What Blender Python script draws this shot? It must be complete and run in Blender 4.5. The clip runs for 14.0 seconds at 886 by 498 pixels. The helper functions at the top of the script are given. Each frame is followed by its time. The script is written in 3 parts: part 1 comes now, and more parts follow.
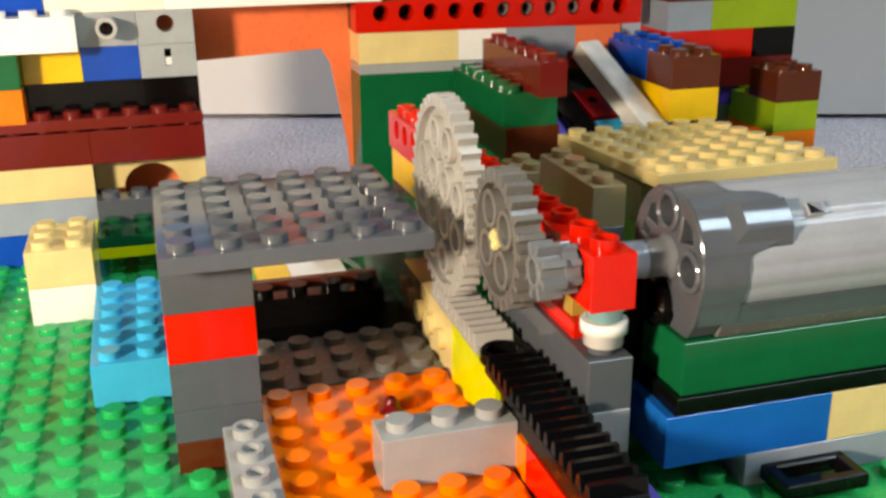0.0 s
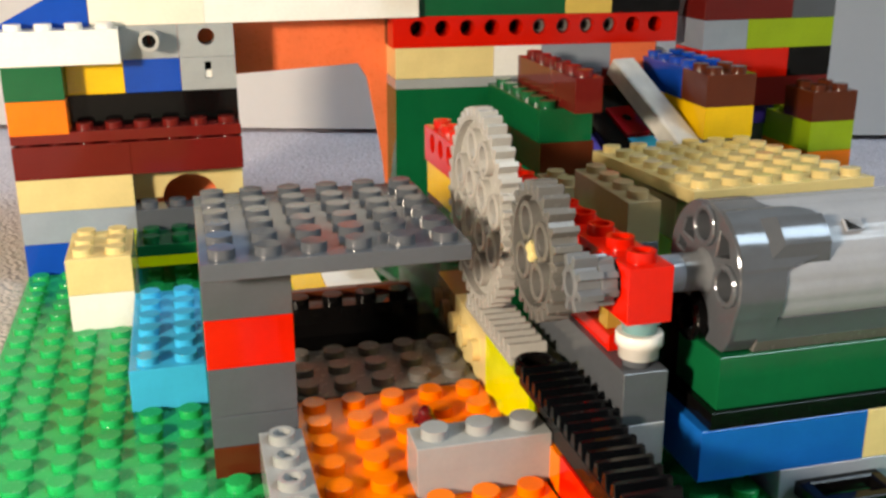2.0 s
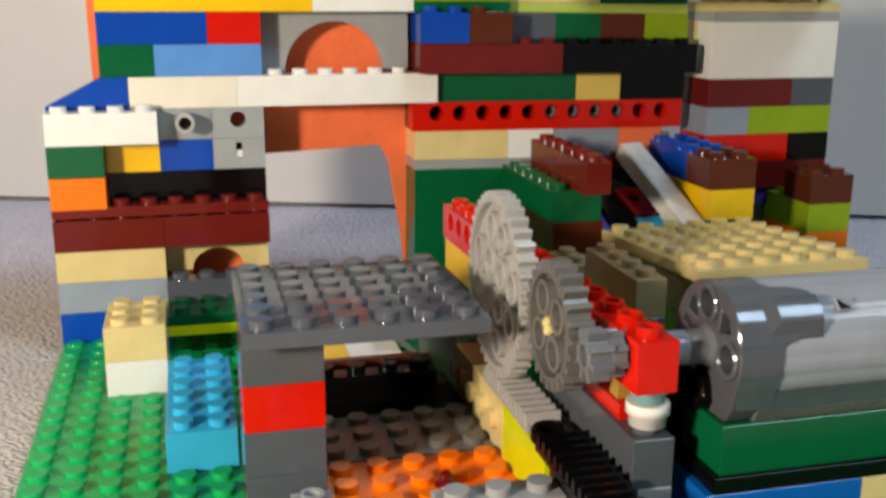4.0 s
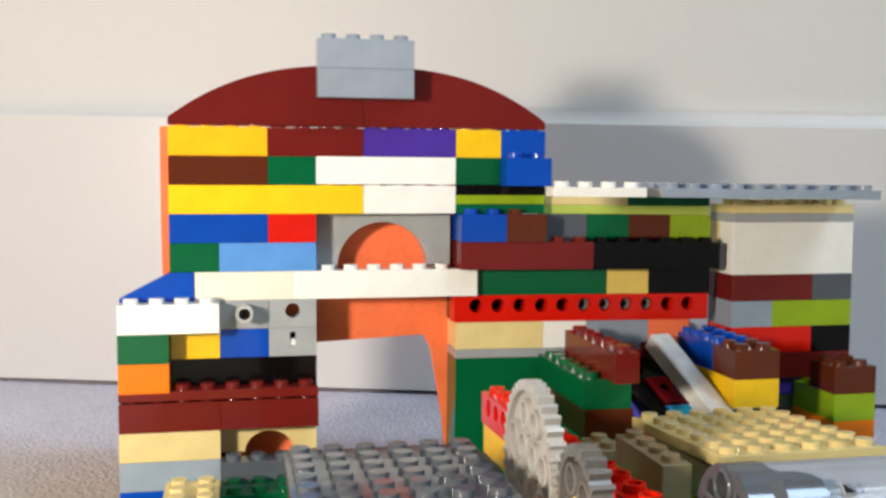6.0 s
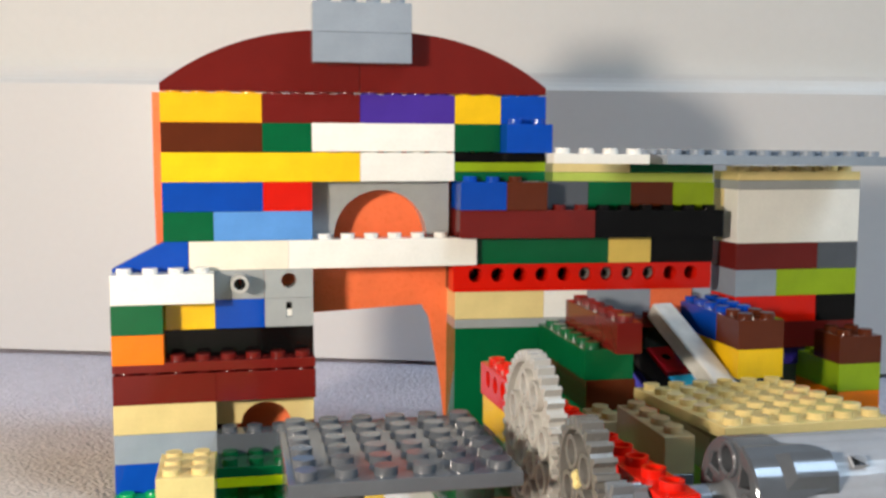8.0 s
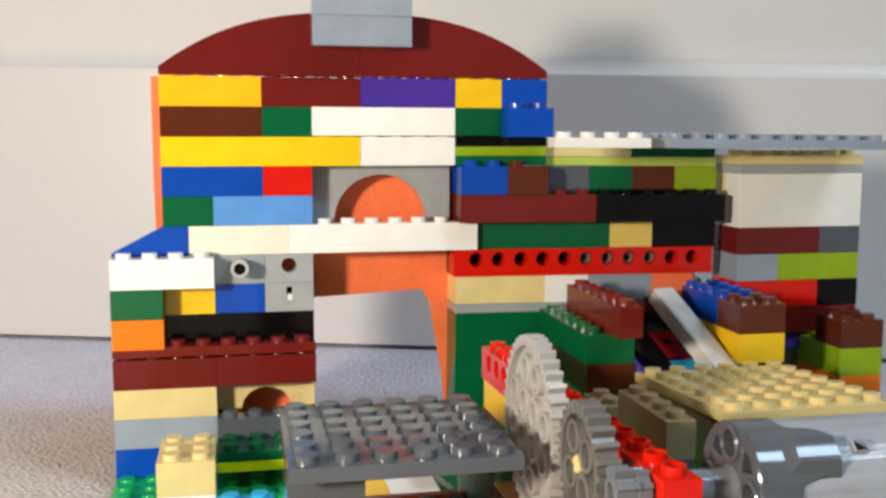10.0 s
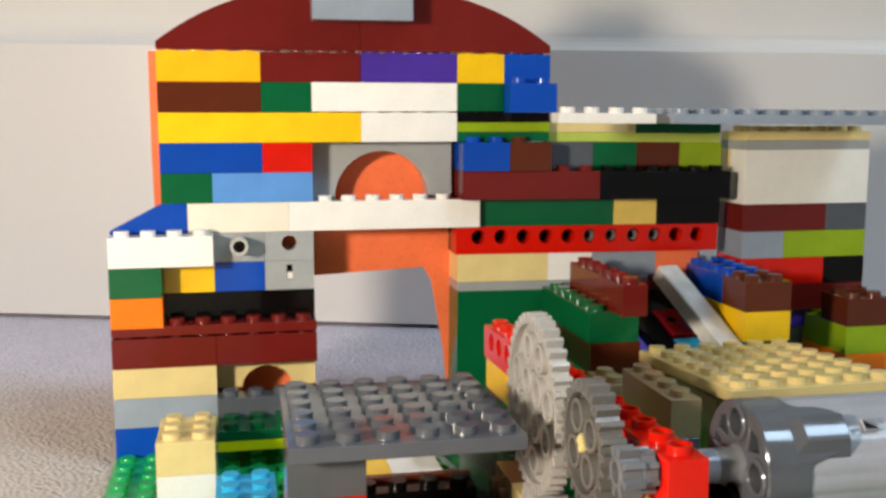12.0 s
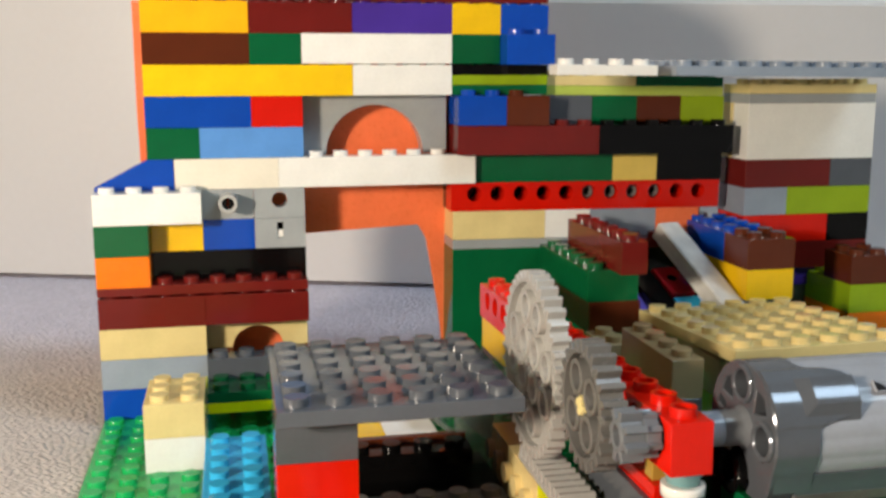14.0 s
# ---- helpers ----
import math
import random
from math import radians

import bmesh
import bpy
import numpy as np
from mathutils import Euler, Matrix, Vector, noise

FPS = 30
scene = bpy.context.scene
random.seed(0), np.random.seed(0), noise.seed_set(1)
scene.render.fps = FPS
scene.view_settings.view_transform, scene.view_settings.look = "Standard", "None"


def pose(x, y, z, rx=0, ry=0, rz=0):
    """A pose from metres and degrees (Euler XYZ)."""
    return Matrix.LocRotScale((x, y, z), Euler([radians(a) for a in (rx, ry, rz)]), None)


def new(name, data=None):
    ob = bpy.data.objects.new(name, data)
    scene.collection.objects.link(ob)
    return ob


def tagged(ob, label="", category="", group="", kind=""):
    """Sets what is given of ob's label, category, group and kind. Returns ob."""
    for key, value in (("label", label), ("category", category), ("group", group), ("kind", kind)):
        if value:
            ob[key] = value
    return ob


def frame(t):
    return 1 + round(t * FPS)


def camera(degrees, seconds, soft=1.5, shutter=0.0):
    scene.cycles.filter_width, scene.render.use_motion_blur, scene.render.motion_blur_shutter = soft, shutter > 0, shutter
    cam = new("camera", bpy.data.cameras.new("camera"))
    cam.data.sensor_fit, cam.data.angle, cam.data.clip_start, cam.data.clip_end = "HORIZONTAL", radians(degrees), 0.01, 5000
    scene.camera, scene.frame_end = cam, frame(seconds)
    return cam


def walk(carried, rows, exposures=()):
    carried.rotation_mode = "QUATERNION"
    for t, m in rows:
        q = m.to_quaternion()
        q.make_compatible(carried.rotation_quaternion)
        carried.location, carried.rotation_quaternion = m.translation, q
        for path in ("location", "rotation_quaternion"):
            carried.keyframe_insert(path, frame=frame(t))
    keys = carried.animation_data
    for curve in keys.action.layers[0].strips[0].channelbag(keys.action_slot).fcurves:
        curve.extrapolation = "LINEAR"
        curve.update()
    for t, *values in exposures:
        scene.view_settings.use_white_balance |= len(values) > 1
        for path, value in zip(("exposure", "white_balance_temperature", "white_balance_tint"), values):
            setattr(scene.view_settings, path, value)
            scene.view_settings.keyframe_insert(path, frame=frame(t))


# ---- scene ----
cam = camera(47.0, 14.0, soft=2.8, shutter=0.5)
ROWS = [
    (0, 0.04969, -0.29983, 0.10216, 70.552, 0.526, -16.262),
    (0.5, 0.05205, -0.29479, 0.09941, 69.615, 0.660, -15.867),
    (1, 0.05041, -0.29636, 0.10017, 68.941, 0.543, -15.615),
    (1.5, 0.04831, -0.29973, 0.10172, 69.825, 0.354, -15.310),
    (2, 0.04744, -0.30155, 0.10160, 71.574, 0.187, -14.520),
    (2.2, 0.04819, -0.29966, 0.10085, 71.120, 0.173, -14.552),
    (4.3, 0.03909, -0.31990, 0.10848, 77.865, -0.422, -13.628),
    (4.5, 0.03810, -0.32435, 0.10977, 79.680, -0.469, -13.131),
    (5, 0.03574, -0.33519, 0.11289, 83.877, -0.680, -11.842),
    (5.5, 0.03720, -0.33547, 0.11177, 86.163, -0.346, -11.429),
    (6, 0.03699, -0.33596, 0.11167, 85.969, -0.281, -11.575),
    (6.5, 0.03739, -0.33431, 0.11169, 85.579, -0.276, -11.551),
    (7, 0.03865, -0.33129, 0.11123, 85.021, -0.230, -11.485),
    (7.5, 0.03891, -0.33126, 0.11143, 84.259, -0.236, -11.479),
    (8, 0.03889, -0.32998, 0.11063, 84.293, -0.154, -11.549),
    (10.5, 0.03912, -0.32815, 0.10997, 83.332, -0.080, -11.497),
    (11, 0.03949, -0.32681, 0.10935, 83.094, -0.056, -11.441),
    (11.5, 0.03974, -0.32571, 0.10954, 82.359, -0.061, -11.416),
    (12, 0.03982, -0.32515, 0.10920, 82.301, -0.036, -11.429),
    (12.5, 0.04051, -0.32289, 0.10851, 81.938, -0.056, -11.461),
    (13, 0.04040, -0.32236, 0.10861, 81.274, -0.110, -11.775),
    (13.5, 0.04070, -0.32157, 0.10875, 81.316, -0.117, -11.712),
    (14, 0.04186, -0.31697, 0.10724, 80.018, 0.023, -11.669),
]
walk(cam, [(t, pose(x, y, z, rx, ry, rz)) for t, x, y, z, rx, ry, rz in ROWS],
     [(0.0, 0.06, 7400, 10), (2.0, -0.04, 7250, 10), (3.3, -0.22, 6950, 10), (4.5, -0.43, 6700, 10), (5.0, -0.12, 6600, 10), (5.5, -0.02, 6550, 10), (6.5, -0.03, 6500, 10), (8.0, -0.08, 6550, 10), (10.5, -0.12, 6650, 10), (14.0, -0.25, 6850, 10)])

# ---- light: dusk sky through a roof window, and one unseen point light ----
S, HB, PL = 0.008, 0.0096, 0.0032          # stud pitch, brick height, plate height
SUN_AZ, SUN_EL = radians(42), radians(9)  # heading of the light from the y axis towards x, and its height
world = bpy.data.worlds.new("sky")
scene.world = world
world.use_nodes = True
wn = world.node_tree.nodes
sky = wn.new("ShaderNodeTexSky")
sky.sky_type = "NISHITA"
sky.sun_disc = False
sky.sun_elevation = SUN_EL
sky.sun_rotation = SUN_AZ + math.pi
world.node_tree.links.new(sky.outputs[0], wn["Background"].inputs[0])
wn["Background"].inputs[1].default_value = 0.1

# unseen warm point light left of the camera, added where the shadows spread from
lamp_data = bpy.data.lights.new("unseen_key_light", "POINT")
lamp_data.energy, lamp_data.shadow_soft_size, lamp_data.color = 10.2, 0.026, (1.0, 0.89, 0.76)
lamp = new("unseen_key_light", lamp_data)
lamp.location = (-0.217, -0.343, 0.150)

# the room stands turned to the bricks: u runs along the back wall, v from it into the room
ROOM = pose(0, 0.2255, -0.0018, 0, 0.84, -14.74)


WIN = (1.2, 2.7, 0.75, 1.5)               # roof window: u from, u to, v from, v to
DEPTH, CEIL = 3.2, 2.4
sky_data = bpy.data.lights.new("window_light", "AREA")
sky_data.shape, sky_data.size, sky_data.size_y = "RECTANGLE", WIN[1] - WIN[0], WIN[3] - WIN[2]
sky_data.energy, sky_data.color = 64, (0.62, 0.81, 1.0)
window_light = new("window_light", sky_data)
window_light.matrix_world = ROOM @ pose((WIN[0] + WIN[1]) / 2, -(WIN[2] + WIN[3]) / 2, CEIL + 0.01)


# ---- materials ----
def nodes_of(name):
    m = bpy.data.materials.new(name)
    m.use_nodes = True
    nt = m.node_tree
    return m, nt, nt.nodes["Principled BSDF"]


def noise_node(nt, scale, detail=3.0, rough=0.6):
    tc = nt.nodes.new("ShaderNodeTexCoord")
    n = nt.nodes.new("ShaderNodeTexNoise")
    n.inputs["Scale"].default_value, n.inputs["Detail"].default_value, n.inputs["Roughness"].default_value = scale, detail, rough
    nt.links.new(tc.outputs["Object"], n.inputs["Vector"])
    return n


def ramp_node(nt, source, lo, hi, a=0.3, b=0.7):
    r = nt.nodes.new("ShaderNodeMapRange")
    r.inputs["From Min"].default_value, r.inputs["From Max"].default_value = a, b
    r.inputs["To Min"].default_value, r.inputs["To Max"].default_value = lo, hi
    nt.links.new(source, r.inputs["Value"])
    return r.outputs[0]


def bump(nt, bsdf, source, strength, distance):
    b = nt.nodes.new("ShaderNodeBump")
    b.inputs["Strength"].default_value, b.inputs["Distance"].default_value = strength, distance
    nt.links.new(source, b.inputs["Height"])
    nt.links.new(b.outputs[0], bsdf.inputs["Normal"])


def tint(nt, bsdf, rgb, factors):
    """Base colour rgb, its value scaled by the product of the factor sockets."""
    hsv = nt.nodes.new("ShaderNodeHueSaturation")
    hsv.inputs["Color"].default_value = (*rgb, 1)
    last = None
    for f in factors:
        if last is None:
            last = f
        else:
            mul = nt.nodes.new("ShaderNodeMath")
            mul.operation = "MULTIPLY"
            nt.links.new(last, mul.inputs[0])
            nt.links.new(f, mul.inputs[1])
            last = mul.outputs[0]
    nt.links.new(last, hsv.inputs["Value"])
    nt.links.new(hsv.outputs[0], bsdf.inputs["Base Color"])


def srgb(text):
    out = []
    for i in (0, 2, 4):
        c = int(text[i:i + 2], 16) / 255
        out.append(c / 12.92 if c <= 0.04045 else ((c + 0.055) / 1.055) ** 2.4)
    return tuple(out)


def plastic(name, hexa, rough=0.09, clear=0.0, metal=0.0, mottle=0.07):
    """Moulded glossy plastic with faint scuffs and a slightly wavy face."""
    m, nt, b = nodes_of(name)
    info = nt.nodes.new("ShaderNodeObjectInfo")
    big, fine = noise_node(nt, 90, 2), noise_node(nt, 900, 4)
    tint(nt, b, srgb(hexa), [ramp_node(nt, info.outputs["Random"], 0.92, 1.06, 0, 1), ramp_node(nt, big.outputs[0], 1 - mottle, 1.05),
                             ramp_node(nt, fine.outputs[0], 0.97, 1.03)])
    nt.links.new(ramp_node(nt, fine.outputs[0], rough * 0.75, rough * 1.5), b.inputs["Roughness"])
    b.inputs["Metallic"].default_value = metal
    b.inputs["IOR"].default_value = 1.5
    b.inputs["Specular IOR Level"].default_value = 0.32
    if clear:
        b.inputs["Transmission Weight"].default_value = clear
    bump(nt, b, big.outputs[0], 0.05, 0.0002)
    return m


COLOURS = {
    "white": "E6E3DC", "cream": "E4DCCA", "amber": "F7AE1C", "yellow": "F3C21C", "red": "D61A0B", "darkred": "6A1C18",
    "brown": "592815", "orange": "FB7A10", "blue": "0B45A8", "azure": "34B0DE", "sky": "5C94D6", "purple": "462E8E",
    "green": "045C34", "deepgreen": "06532F", "lime": "8FAA1C", "palelime": "B5C65A", "grey": "9DA0A0", "darkgrey": "53575D",
    "black": "0B0A0A", "tan": "DFC98C", "darktan": "9E8C68", "bluegrey": "8E98A4", "brightblue": "0860B4", "neon": "D8DE12",
    "violet": "6A5CC0", "gold": "B08A3C", "crimson": "B01A24", "paleyellow": "E0D092", "umber": "7A5C3C", "straw": "E6C866",
}
MAT = {k: plastic(k + "_plastic", v, mottle=0.02 if k in ("white", "cream") else 0.07) for k, v in COLOURS.items()}
MAT["black"].node_tree.nodes["Principled BSDF"].inputs["Specular IOR Level"].default_value = 0.2
MAT["board"] = plastic("baseplate_plastic", "0AA457", 0.2)
MAT["clear"] = plastic("clear_plastic", "EAF2F0", 0.12, 0.85)
MAT["smoke"] = plastic("smoky_clear_plastic", "B9C6C0", 0.15, 0.75)
MAT["aqua"] = plastic("clear_aqua_plastic", "A8E4E8", 0.1, 0.4)
# clear plastic with transmitted light and reflections put into its white, mottled colour
MAT["whitened"] = plastic("whitened_clear_plastic", "FAF6EF", 0.16, 0.28, mottle=0.3)
MAT["ruby"] = plastic("clear_dark_red_plastic", "8A1010", 0.1, 0.5)
MAT["rackblack"] = plastic("black_rack_plastic", "08090B", 0.16)
MAT["rackblack"].node_tree.nodes["Principled BSDF"].inputs["Specular IOR Level"].default_value = 0.2
MAT["gear"] = plastic("light_grey_gear_plastic", "ACAAA5", 0.2)
MAT["gear2"] = plastic("mid_grey_gear_plastic", "6A6865", 0.2)
MAT["silver"] = plastic("pearl_grey_plastic", "5E6268", 0.1, 0, 0.3)
MAT["gear3"] = plastic("bluish_grey_gear_plastic", "6C6F73", 0.15)
MAT["casing"] = plastic("pale_casing_plastic", "9C9FA6", 0.16)
MAT["pool"] = plastic("translucent_orange_plastic", "F4784A", 0.3)


def wall_paint(name, hexa, rough=0.55):
    m, nt, b = nodes_of(name)
    big, fine = noise_node(nt, 2.5, 3), noise_node(nt, 260, 3)
    tint(nt, b, srgb(hexa), [ramp_node(nt, big.outputs[0], 0.97, 1.02), ramp_node(nt, fine.outputs[0], 0.99, 1.01)])
    b.inputs["Roughness"].default_value = rough
    bump(nt, b, fine.outputs[0], 0.15, 0.0004)
    return m


MAT["paint"] = wall_paint("white_wall_paint", "DEDBD6")
MAT["fill_cut_paint"] = wall_paint("fill_cutting_wall_paint", "8C857D")
MAT["skirting"] = wall_paint("satin_white_skirting_paint", "DDDAD7", 0.32)


def carpet_material():
    """Looped carpet, lilac grey along the wall and beige beyond: cool and warm light put into its colour."""
    m, nt, b = nodes_of("looped_grey_lilac_carpet")
    tc = nt.nodes.new("ShaderNodeTexCoord")
    v = nt.nodes.new("ShaderNodeTexVoronoi")
    v.inputs["Scale"].default_value, v.inputs["Randomness"].default_value = 520, 0.7
    mp = nt.nodes.new("ShaderNodeMapping")
    mp.inputs["Rotation"].default_value = (0, 0, 0.7)
    mp.inputs["Scale"].default_value = (1, 1.5, 1)
    nt.links.new(tc.outputs["Object"], mp.inputs[0])
    nt.links.new(mp.outputs[0], v.inputs["Vector"])
    big, fine, waver = noise_node(nt, 26, 3), noise_node(nt, 900, 3), noise_node(nt, 9, 3)
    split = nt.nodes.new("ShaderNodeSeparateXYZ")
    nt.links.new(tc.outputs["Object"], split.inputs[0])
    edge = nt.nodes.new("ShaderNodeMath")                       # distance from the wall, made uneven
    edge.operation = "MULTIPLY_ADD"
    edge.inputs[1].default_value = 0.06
    nt.links.new(waver.outputs[0], edge.inputs[0])
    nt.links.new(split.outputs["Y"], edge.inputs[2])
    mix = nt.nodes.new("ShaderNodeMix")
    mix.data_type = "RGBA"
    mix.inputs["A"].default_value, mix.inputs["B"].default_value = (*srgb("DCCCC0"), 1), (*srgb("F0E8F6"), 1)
    nt.links.new(ramp_node(nt, edge.outputs[0], 0, 1, WARM_EDGE - 0.035, WARM_EDGE + 0.035), mix.inputs["Factor"])
    tint(nt, b, (1, 1, 1), [ramp_node(nt, v.outputs["Distance"], 1.08, 0.72, 0.0, 0.7), ramp_node(nt, big.outputs[0], 0.93, 1.05),
                            ramp_node(nt, fine.outputs[0], 0.92, 1.08)])
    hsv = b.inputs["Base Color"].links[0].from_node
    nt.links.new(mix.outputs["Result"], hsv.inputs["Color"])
    b.inputs["Roughness"].default_value = 0.95
    b.inputs["Sheen Weight"].default_value = 0.3
    bump(nt, b, ramp_node(nt, v.outputs["Distance"], 1.0, 0.0, 0.0, 0.8), 1.0, 0.0017)
    return m


WARM_EDGE = -0.114                             # y in the room where the painted light turns from warm to cool, with the mean of its waviness
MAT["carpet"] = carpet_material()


# ---- building blocks ----
def finish(bm, name, material, smooth=False):
    me = bpy.data.meshes.new(name)
    bmesh.ops.recalc_face_normals(bm, faces=bm.faces[:])
    if smooth:
        for f in bm.faces:
            f.smooth = True
    bm.to_mesh(me)
    bm.free()
    me.materials.append(material)
    return me


def ring(bm, r, z, n, cx=0.0, cy=0.0):
    return [bm.verts.new((cx + r * math.cos(2 * math.pi * i / n), cy + r * math.sin(2 * math.pi * i / n), z)) for i in range(n)]


def bridge(bm, a, b, smooth=True):
    n = len(a)
    for i in range(n):
        f = bm.faces.new((a[i], a[(i + 1) % n], b[(i + 1) % n], b[i]))
        f.smooth = smooth


def add_stud(bm, cx, cy, z, hollow=False, n=16, r=0.0024, h=0.0017, soft=0.00008):
    """One knob, its top edge eased by soft, its top closed or with a round well."""
    a, b = ring(bm, r, z - 0.0002, n, cx, cy), ring(bm, r, z + h - soft, n, cx, cy)
    c = ring(bm, r - soft, z + h, n, cx, cy) if soft else b
    bridge(bm, a, b)
    if soft:
        bridge(bm, b, c, False)
    if hollow:
        d, e = ring(bm, r * 0.66, z + h, n, cx, cy), ring(bm, r * 0.62, z + h - 0.0014, n, cx, cy)
        bridge(bm, c, d, False)
        bridge(bm, d, e)
        bm.faces.new(e)
    else:
        bm.faces.new(c)


def add_box(bm, x0, y0, z0, x1, y1, z1, edge=0.00011):
    """A box with chamfered edges."""
    made = bmesh.ops.create_cube(bm, size=1.0, matrix=Matrix.Translation(((x0 + x1) / 2, (y0 + y1) / 2, (z0 + z1) / 2)) @ Matrix.Diagonal((x1 - x0, y1 - y0, z1 - z0, 1)))
    if edge:
        edges = list({e for v in made["verts"] for e in v.link_edges})
        bmesh.ops.bevel(bm, geom=edges, offset=edge, segments=1, affect="EDGES", profile=0.5)


MESHES = {}
CRISP = ("darkgrey", "tan", "red", "grey", "azure")     # colours whose studs stay sharp-edged, so that no glint forms there


def brick_mesh(nx, ny, plates, colour):
    key = (nx, ny, plates, colour)
    if key not in MESHES:
        bm = bmesh.new()
        g = 0.00004
        add_box(bm, g, g, 0, nx * S - g, ny * S - g, plates * PL - 0.00008, *([0.00004] if colour == "black" else []))
        MESHES[key] = finish(bm, "brick", MAT[colour])
    return MESHES[key]


def stud_mesh(colour, hollow=False):
    key = ("stud", colour, hollow)
    if key not in MESHES:
        bm = bmesh.new()
        add_stud(bm, 0, 0, 0, hollow, 24, soft=0.0 if colour in CRISP else 0.00008)
        MESHES[key] = finish(bm, "stud", MAT[colour])
        MESHES[key].set_sharp_from_angle(angle=radians(30))
    return MESHES[key]


BOXES, STUDS = [], []


def press_studs():
    """Puts a stud on every free place of the bricks; places under another brick stay bare, but for loosely set bricks."""
    for owner, colour, hollow, lx, ly, lz, wx, wy, wz in STUDS:
        if any(x0 - 0.1 < wx < x1 + 0.1 and y0 - 0.1 < wy < y1 + 0.1 and z0 - 0.02 < wz < z0 + 0.025 for x0, x1, y0, y1, z0 in BOXES):
            continue
        part("stud", stud_mesh(colour, hollow), owner, "", pose(lx, ly, lz, 0, 0, 11 * (len(owner.children) % 7)))


WORDS = {"pool": "orange", "gear2": "dark grey", "amber": "warm yellow", "darkred": "dark red", "sky": "light blue", "deepgreen": "dark green", "lime": "olive lime green",
         "palelime": "pale lime green", "grey": "light grey", "darkgrey": "dark grey", "darktan": "dark tan", "bluegrey": "bluish grey",
         "brightblue": "bright blue", "neon": "neon yellow", "azure": "sky blue", "clear": "clear", "smoke": "smoky clear", "aqua": "clear aqua", "board": "bright green", "umber": "light brown", "straw": "pale yellow"}
rng = random.Random(11)


def thing(name, label, category, place=(0, 0, 0), group=""):
    ob = new(name)
    ob.empty_display_size = 0.01
    ob.location = place
    return tagged(ob, label, category, group)


def part(name, data, parent, label="", m=None):
    ob = new(name, data)
    ob.parent = parent
    if m is not None:
        ob.matrix_local = m
    if label:
        ob["label"] = label
    return ob


def at(x, y, z):
    """A place from studs, studs and bricks."""
    return Vector((x * S, y * S, z * HB))


def brick(parent, colour, nx, ny, x, y, z, plates=3, studs=True, hollow=False, rz=0.0, name=""):
    """A brick or plate with its lower left front corner at x, y studs and z bricks, a hair loose on its studs."""
    p = at(x, y, z) - Vector(parent.location)
    p += Vector((rng.uniform(-1, 1), rng.uniform(-1, 1), 0)) * 0.00003
    turn = rz + rng.uniform(-0.08, 0.08)
    kind = name or ("plate" if plates < 3 else "brick")
    word = WORDS.get(colour, colour)
    made = part(kind, brick_mesh(nx, ny, plates, colour), parent, f"{word} plastic {kind}", pose(*p, 0, 0, turn))
    BOXES.append((x, x + nx, y, y + ny, z))
    if studs:
        for i in range(int(nx)):
            for j in range(int(ny)):
                STUDS.append((made, colour, hollow, (i + 0.5) * S, (j + 0.5) * S, plates * PL, x + i + 0.5, y + j + 0.5, z + plates / 3))
    return made


def course(parent, x, y, z, text, depth=1, plates=3, studs=True, lift=0.0):
    """A row of bricks from x on, given as colour:length words; a dash leaves a gap."""
    for word in text.split():
        colour, n = word.split(":")
        if colour != "-":
            brick(parent, colour, float(n) if "." in n else int(n), depth, x, y + lift * 0.3, z + lift, plates, studs)
        x += float(n)


def solid(outline, holes, depth, colour, edge=0.00009, res=0):
    """A flat shape with round-edged rim and through holes, lying in xy, from z = 0 to depth."""
    cu = bpy.data.curves.new("outline", "CURVE")
    cu.dimensions, cu.fill_mode = "2D", "BOTH"
    cu.extrude, cu.bevel_depth, cu.bevel_resolution = max(depth / 2 - edge, 1e-6), edge, res
    cu.offset = -edge
    for pts in [outline, *holes]:
        sp = cu.splines.new("POLY")
        sp.points.add(len(pts) - 1)
        for q, (x, y) in zip(sp.points, pts):
            q.co = (x, y, 0, 1)
        sp.use_cyclic_u = True
    ob = bpy.data.objects.new("outline", cu)
    scene.collection.objects.link(ob)
    me = bpy.data.meshes.new_from_object(ob.evaluated_get(bpy.context.evaluated_depsgraph_get()))
    bpy.data.objects.remove(ob)
    bpy.data.curves.remove(cu)
    me.transform(Matrix.Translation((0, 0, depth / 2)))
    me.materials.clear()
    me.materials.append(MAT[colour])
    me.set_sharp_from_angle(angle=radians(28))
    return me


def circle(r, cx=0.0, cy=0.0, n=24, a0=0.0):
    return [(cx + r * math.cos(a0 + 2 * math.pi * i / n), cy + r * math.sin(a0 + 2 * math.pi * i / n)) for i in range(n)]


def joined(meshes):
    """One mesh out of several (mesh, pose) pairs with one material."""
    bm = bmesh.new()
    for me, m in meshes:
        tmp = me.copy()
        tmp.transform(m)
        bm.from_mesh(tmp)
        bpy.data.meshes.remove(tmp)
    out = bpy.data.meshes.new(meshes[0][0].name)
    bm.to_mesh(out)
    bm.free()
    out.materials.append(meshes[0][0].materials[0])
    return out


UPRIGHT = Matrix(((1, 0, 0, 0), (0, 0, -1, 0), (0, 1, 0, 0), (0, 0, 0, 1)))      # xy shape stood up, its depth towards -y
SIDEWAYS = Matrix(((0, 0, 1, 0), (1, 0, 0, 0), (0, 1, 0, 0), (0, 0, 0, 1)))      # xy shape stood up along y, its depth along x


